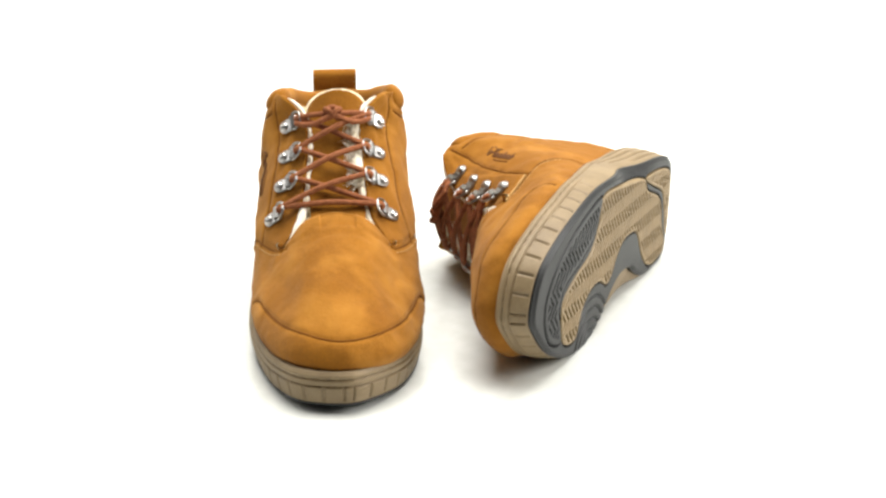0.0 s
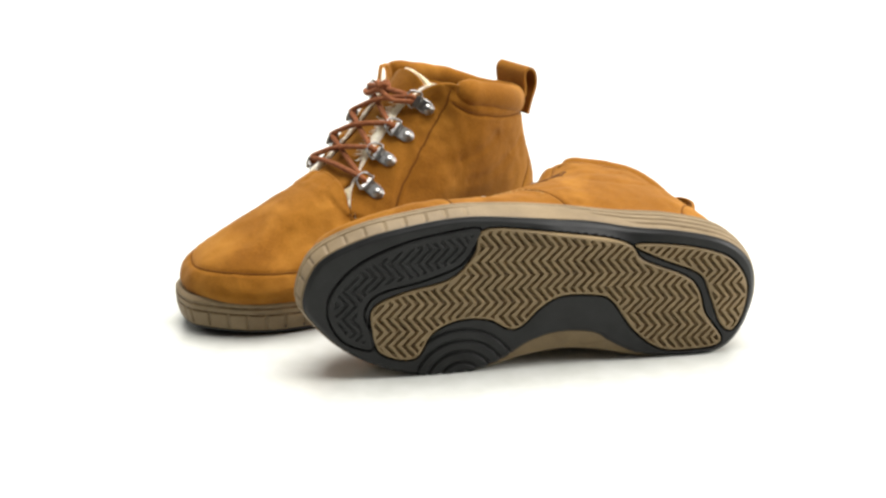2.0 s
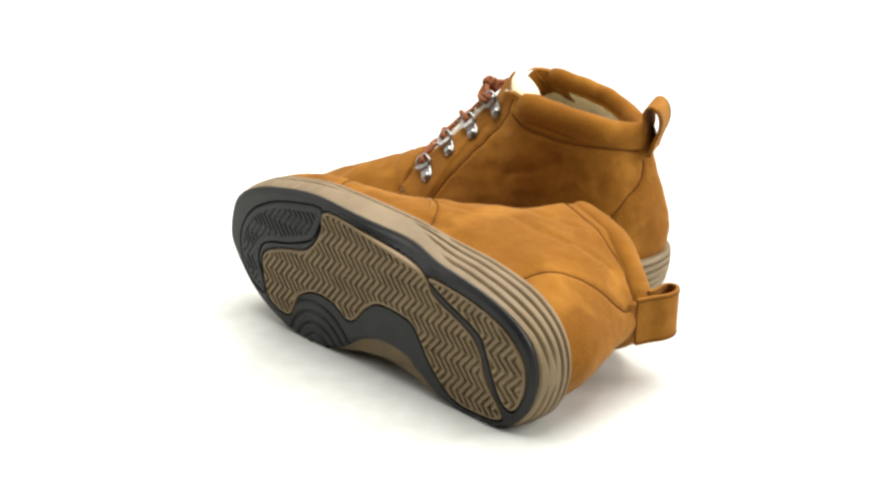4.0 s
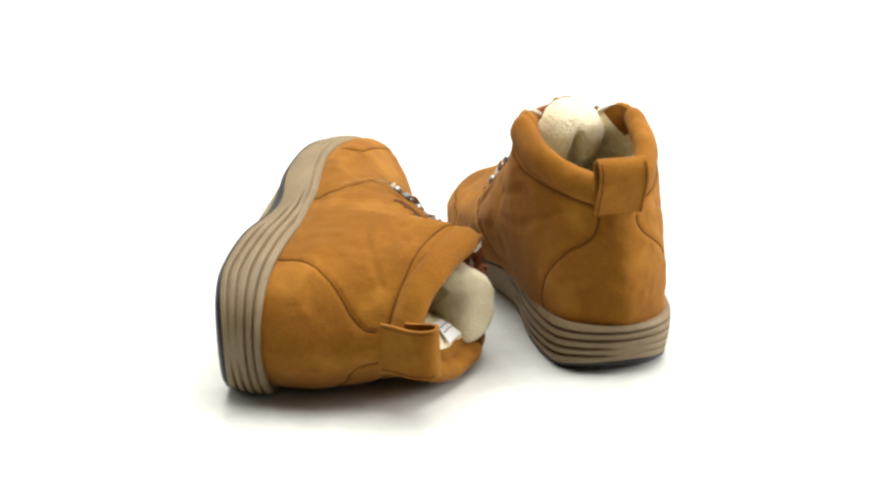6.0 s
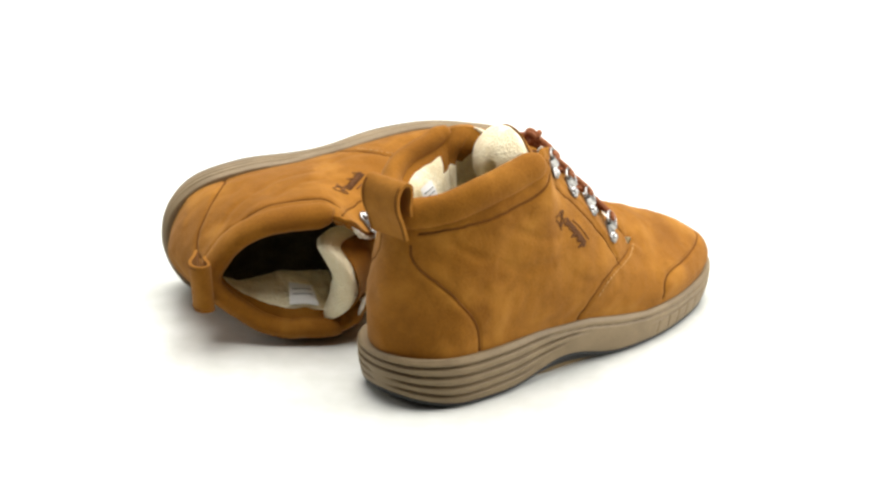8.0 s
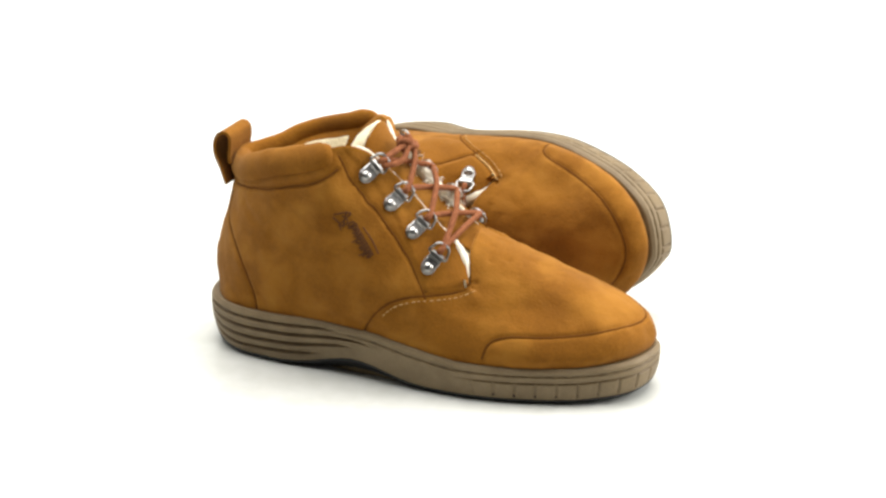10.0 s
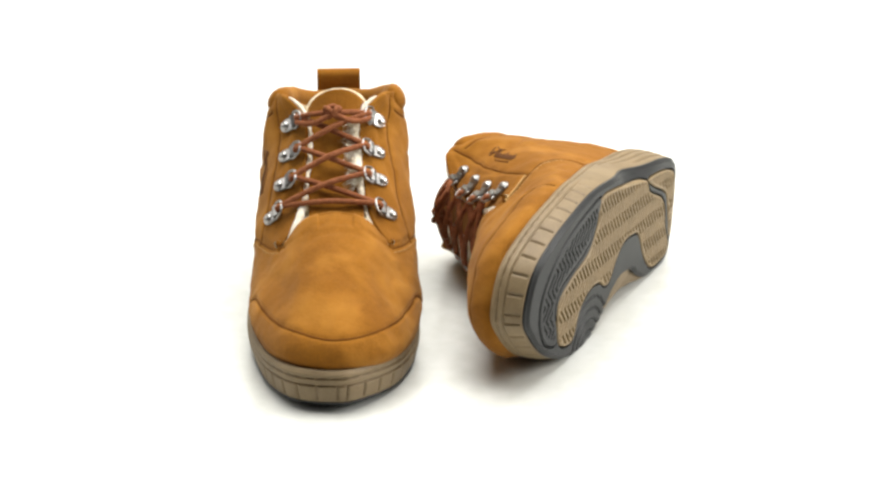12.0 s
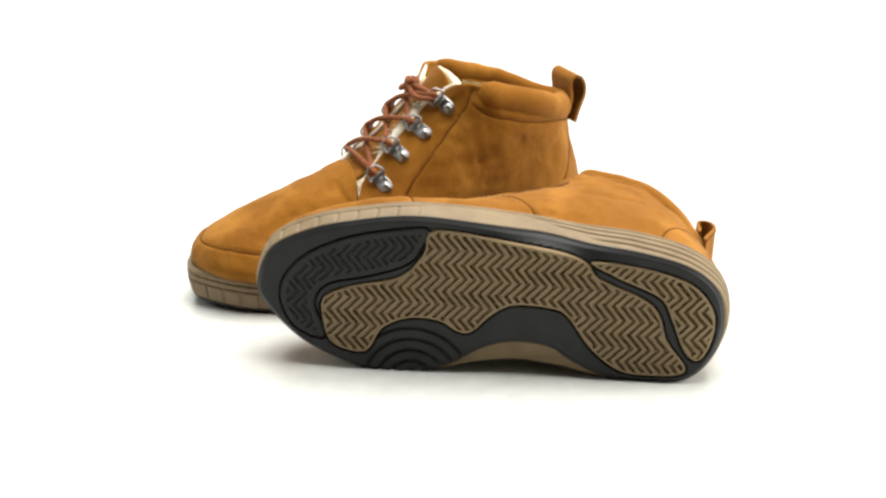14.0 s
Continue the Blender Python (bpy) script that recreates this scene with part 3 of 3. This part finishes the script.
def build_logo(boot, s):
    """A small dark embroidered mark, plain strokes on the outer side."""
    a0, slant = np.array((116.0, 115.5) if SHAFT["lean"] < 0 else (119.5, 118.5)), unit(np.array((17.0, -27.0)))
    across = np.array((-slant[1], slant[0]))
    rng = random.Random(5)
    strokes = [[(11, -1.5), (20, -1.8), (29, -1.4)], [(-3, 5.5), (1, 0.0), (4, 6.0), (6, 0.5)], [(-2, 6.2), (3, 5.4), (7, 6.2)], [(-1, 1.0), (3, 3.4), (6, 5.0)], [(0, 3.2), (3, 2.4), (7, 3.0)]]
    for j in range(10):
        x = 7 + 2.2 * j
        tall = rng.choice((2.8, 3.2, 3.6, 4.6))
        strokes.append([(x, 0.0), (x + 0.4, tall * 0.6), (x + rng.uniform(0.3, 1.0), tall)])
        strokes.append([(x + 1.0, 0.1), (x + 1.3, tall * 0.45), (x + 1.5, tall * 0.8)])
        strokes.append([(x + 0.3, rng.uniform(0.3, 1.6)), (x + 1.1, rng.uniform(1.8, 3.2)), (x + 2.1, rng.uniform(0.4, 2.0))])
    for k, st in enumerate(strokes):
        places = []
        for a, b in st:
            p = a0 + slant * a * 1.12 - across * b * 1.95
            places.append((p[0], 50, p[1]))
        seam("embroidery", places, EMBROIDERY, boot, s, 0.0005, 0.0001, "dark brown embroidered mark" if k == 0 else "")


def build_midsole(boot, s):
    O = MIDSOLE
    n, rows = len(O), 54
    T = unit(np.roll(O, -1, 0) - np.roll(O, 1, 0))
    Nn = np.stack([T[:, 1], -T[:, 0]], 1)
    if ((O - O.mean(0)) * Nn).sum() < 0:
        Nn = -Nn
    arc = np.concatenate([[0], np.cumsum(np.linalg.norm(np.diff(O, axis=0), axis=1))])
    verts = []
    x, y = O[:, 0], O[:, 1]
    top, low = sole_top(x), 0.0036 + spring(x) + waist(x, y)
    heel = 1 - rise(0.095, 0.125, x)
    toe = rise(0.185, 0.215, x)
    for r in range(rows):
        f = r / (rows - 1)
        z = low + (top - low) * f
        off = -0.0022 * (1 - f) ** 2 - 0.0012 * rise(0.9, 1, np.full(n, f)) + 0.0008 * math.sin(math.pi * f)
        wave = 0.03 * np.sin(arc * 34) + 0.012 * np.sin(arc * 95)
        back = 1 - np.exp(-(y / 0.018) ** 2) * (x < 0.03)
        for g, w, end, whole in ((0.83, 0.032, 0.10, 1), (0.62, 0.036, 0.125, 1), (0.40, 0.036, 0.11, 0), (0.19, 0.034, 0.085, 0)):
            reach = (1 - rise(end - 0.012, end + 0.012, x)) * (1 if whole else back)
            off = off - 0.0032 * reach * np.exp(-((f - g - wave * (0.9 - g)) / w) ** 4)
        line = 0.0018 * np.exp(-((f - 0.78) / 0.03) ** 2)
        off = off - line * (1 - heel) * (0.82 + 0.18 * np.tanh(3 * np.sin(arc * 2 * math.pi / 0.0085)))
        off = off - 0.0016 * toe * np.exp(-((f - 0.56) / 0.03) ** 2)
        notch = np.exp(-((((arc + 0.0055) % 0.0135) - 0.00675) / 0.0007) ** 2)
        off = off - 0.0017 * notch * toe * (1 - rise(0.50, 0.56, np.full(n, f))) * rise(0.02, 0.12, np.full(n, f))
        for i in range(n):
            verts.append((x[i] + Nn[i, 0] * off[i], y[i] + Nn[i, 1] * off[i], z[i]))
    for k, (inset, dz) in enumerate(((0.003, 0.0002), (0.012, -0.0015))):
        for i in range(n):
            verts.append((x[i] - Nn[i, 0] * inset, y[i] - Nn[i, 1] * inset, top[i] + dz))
    faces = grid_faces(rows + 2, n, True)
    faces.append(tuple(range(n)))
    faces.append(tuple((rows + 1) * n + i for i in range(n)))
    arrays("midsole", flip(verts, s), faces, TAN_RUBBER, boot, "taupe rubber sidewall with grooves and toe notches")


STEP = 0.0008
GX, GY = np.meshgrid(np.arange(-0.012, 0.32, STEP), np.arange(-0.070, 0.072, STEP), indexing="ij")


def clipped(poly, inset=0.0):
    """Grid points inside an outline, those of its border moved onto it; cells; and the distance inside."""
    D = polygon_distance(GX, GY, poly) + inset
    inside = D < 0
    cell = (inside[:-1, :-1].astype(int) + inside[1:, :-1] + inside[:-1, 1:] + inside[1:, 1:]) >= 2
    gx, gy = np.gradient(D, STEP)
    use = np.zeros_like(inside)
    for a in (0, 1):
        for b in (0, 1):
            use[a:use.shape[0] - 1 + a, b:use.shape[1] - 1 + b] |= cell
    full = np.ones_like(inside)
    full[1:-1, 1:-1] = cell[:-1, :-1] & cell[1:, :-1] & cell[:-1, 1:] & cell[1:, 1:]
    border = use & ~full
    X = np.where(border, GX - D * gx, GX)
    Y = np.where(border, GY - D * gy, GY)
    return X, Y, np.where(border, 0, np.minimum(D, 0)), cell, use, border


def slab(name, poly, height, back, mat, parent, s, label=""):
    """A moulded plate under the sole: its lower face follows height(X, Y, D); walls go up to back."""
    X, Y, D, cell, use, border = clipped(poly)
    Z = height(X, Y, D) + spring(X) + (waist(X, Y) * (1 - rise(0, 0.011, -D)) if back > 0.005 else 0)
    index = np.full(use.shape, -1)
    index[use] = np.arange(use.sum())
    verts = list(zip(X[use], Y[use], Z[use]))
    faces, edges = [], {}
    ii, kk = np.nonzero(cell)
    for i, k in zip(ii, kk):
        f = (index[i, k], index[i + 1, k], index[i + 1, k + 1], index[i, k + 1])
        faces.append(f)
        for a, b in zip(f, f[1:] + f[:1]):
            key = (min(a, b), max(a, b))
            edges[key] = None if key in edges else (a, b)
    rim = {}
    for e in edges.values():
        if e:
            for a in e:
                if a not in rim:
                    rim[a] = len(verts)
                    v = verts[a]
                    verts.append((v[0], v[1], float(back + spring(v[0]) + (waist(v[0], v[1]) if back > 0.005 else 0))))
            faces.append((e[1], e[0], rim[e[0]], rim[e[1]]))
    me = bpy.data.meshes.new(name)
    me.from_pydata([(float(a), s * float(b), float(c)) for a, b, c in verts], [], [tuple(int(q) for q in (f if s < 0 else f[::-1])) for f in faces])
    me.materials.append(mat)
    me.polygons.foreach_set("use_smooth", [False] * len(me.polygons))
    ob = new(name, me)
    ob.parent = parent
    if label:
        tagged(ob, label)
    return ob


def chevrons(depth, margin):
    def height(X, Y, D):
        tri = np.abs(((Y / 0.0195) % 1.0) - 0.5) * 2
        ph = ((X + 0.0085 * tri) / 0.0058) % 1.0
        groove = rise(0.30, 0.40, ph) * (1 - rise(0.66, 0.76, ph))
        return -0.0004 + depth * groove * rise(margin, margin + 0.0008, -D) + 0.0007 * (1 - rise(0, 0.0009, -D))
    return height


def build_outsole(boot, s):
    panels = [polygon_distance(GX, GY, p) for p in (MAIN_PANEL, HEEL_PANEL, TOE_PANEL)]
    near = np.minimum.reduce(panels)

    def base(X, Y, D):
        h = 0.0030 * (1 - rise(0.0006, 0.0014, near)) + 0.0020 * (1 - rise(0, 0.0030, -D))
        r = np.hypot(X - 0.201, Y + 0.058)
        for ring in (0.008, 0.015, 0.023, 0.031, 0.039):
            h = h + 0.0014 * np.exp(-((r - ring) / 0.0010) ** 2) * (Y < -0.008) * (np.abs(X - 0.201) < 0.034)
        return h

    sole = slab("outsole", OUTSOLE, base, 0.0062, BLACK_RUBBER, boot, s, "black rubber outsole")
    slab("tread_panel", MAIN_PANEL, chevrons(0.0026, 0.0016), 0.004, TREAD_RUBBER, sole, s, "brown herringbone tread panel")
    slab("heel_tread", HEEL_PANEL, chevrons(0.0026, 0.0016), 0.004, TREAD_RUBBER, sole, s, "brown herringbone heel panel")
    slab("toe_tread", TOE_PANEL, chevrons(0.0009, 0.004), 0.004, BLACK_RUBBER, sole, s, "black herringbone toe panel")


def build_label(boot, s):
    """A small white printed label on the lining behind the heel."""
    u, v = find(70, -48, 138) if SHAFT["lean"] > 0 else find(50, -44, 132)
    v += 0.13 if SHAFT["lean"] > 0 else 0.01
    quad = []
    for j in range(5):
        for k in range(5):
            a, b = u + 0.27 * (j / 4 - 0.5) * 2, v - 0.15 + 0.15 * k / 4
            quad.append(on_upper(a, b, -0.0128 - padding(a, b))[0])
    verts = quad + [p + np.array((0, 0.0006, 0)) for p in quad]
    faces = grid_faces(5, 5) + [tuple(25 + a for a in f) for f in grid_faces(5, 5)]
    label = arrays("care_label", flip(verts, s), faces, LABEL, boot, "small white printed care label")
    # two lines of print too small to read
    for row in (1, 2):
        line = [quad[5 * j + row] * 0.5 + quad[5 * j + row + 1] * 0.5 + np.array((0, 0.0009, 0)) for j in range(5)]
        line[0], line[4] = line[0] * 0.5 + line[1] * 0.5, line[4] * 0.5 + line[3] * 0.5
        v, f = tube(line, 0.0005, 5)
        arrays("print", flip(v, s), f, PRINT, label)


def build_boot(s, label, lean):
    SHAFT["lean"] = lean
    boot = new("boot")
    boot.empty_display_size = 0.05
    tagged(boot, label, "boot", "pair of boots")
    build_midsole(boot, s)
    build_outsole(boot, s)
    build_tongue(boot, s)
    build_trim(boot, s)
    build_tufts(boot, s)
    CREASES.clear()
    build_collar(boot, s)
    build_pull_tab(boot, s)
    build_seams(boot, s)
    build_folds()
    build_upper(boot, s)
    build_laces(boot, s, build_hooks(boot, s))
    build_logo(boot, s)
    build_label(boot, s)
    boot.scale = GIRTH
    return boot


# ---------------------------------------------------------------- floor
profile = [(-4.0, 0.0), (-1.5, 0.0), (0.0, 0.0), (1.7, 0.0)] + [(1.7 + 0.8 * math.sin(a), 0.8 - 0.8 * math.cos(a)) for a in np.linspace(0.1, math.pi / 2, 14)] + [(2.5, 2.6)]
bm = bmesh.new()
rows = [[bm.verts.new((x, y, z)) for x in np.linspace(-4, 4, 9)] for y, z in profile]
for a, b in zip(rows, rows[1:]):
    for k in range(8):
        bm.faces.new((a[k], a[k + 1], b[k + 1], b[k]))
me = bpy.data.meshes.new("floor")
bm.to_mesh(me)
bm.free()
me.polygons.foreach_set("use_smooth", [True] * len(me.polygons))
me.materials.append(FLOOR)
tagged(new("floor", me), "plain white seamless studio floor curving up behind", "floor", kind="structure")

# ---------------------------------------------------------------- the pair
standing = build_boot(-1, "tan suede lace-up boot standing upright on the floor", -4.0)
lying = build_boot(1, "tan suede lace-up boot lying on its inner side, sole showing", 2.0)


def frame_of(forward, left, up, place):
    m = Matrix.Identity(4)
    for c, v in enumerate((forward, left, up, place)):
        for r in range(3):
            m[r][c] = v[r]
    return m


HEAD = radians(5.45)
STAND = frame_of((math.sin(HEAD), -math.cos(HEAD), 0), (math.cos(HEAD), math.sin(HEAD), 0), (0, 0, 1), (-0.0936, 0.1311, 0.0))
LIE = frame_of(*LYING)


def turned(t):
    """The angle of the pair at t: a smooth curve through TURN."""
    ks = sorted(TURN)
    i = max(0, min(len(ks) - 2, sum(k <= t for k in ks) - 1))
    rate = lambda j: (TURN[ks[min(j + 1, len(ks) - 1)]] - TURN[ks[max(j - 1, 0)]]) / (ks[min(j + 1, len(ks) - 1)] - ks[max(j - 1, 0)])
    a, b = ks[i], ks[i + 1]
    h = b - a
    q = (t - a) / h
    return ((2 * q ** 3 - 3 * q ** 2 + 1) * TURN[a] + (q ** 3 - 2 * q ** 2 + q) * h * rate(i) + (3 * q ** 2 - 2 * q ** 3) * TURN[b] + (q ** 3 - q ** 2) * h * rate(i + 1))


def motions():
    for boot, m in ((standing, STAND), (lying, LIE)):
        walk(boot, [(j / 10, pose(0, 0, 0, 0, 0, turned(j / 10)) @ m) for j in range(141)])


motions()
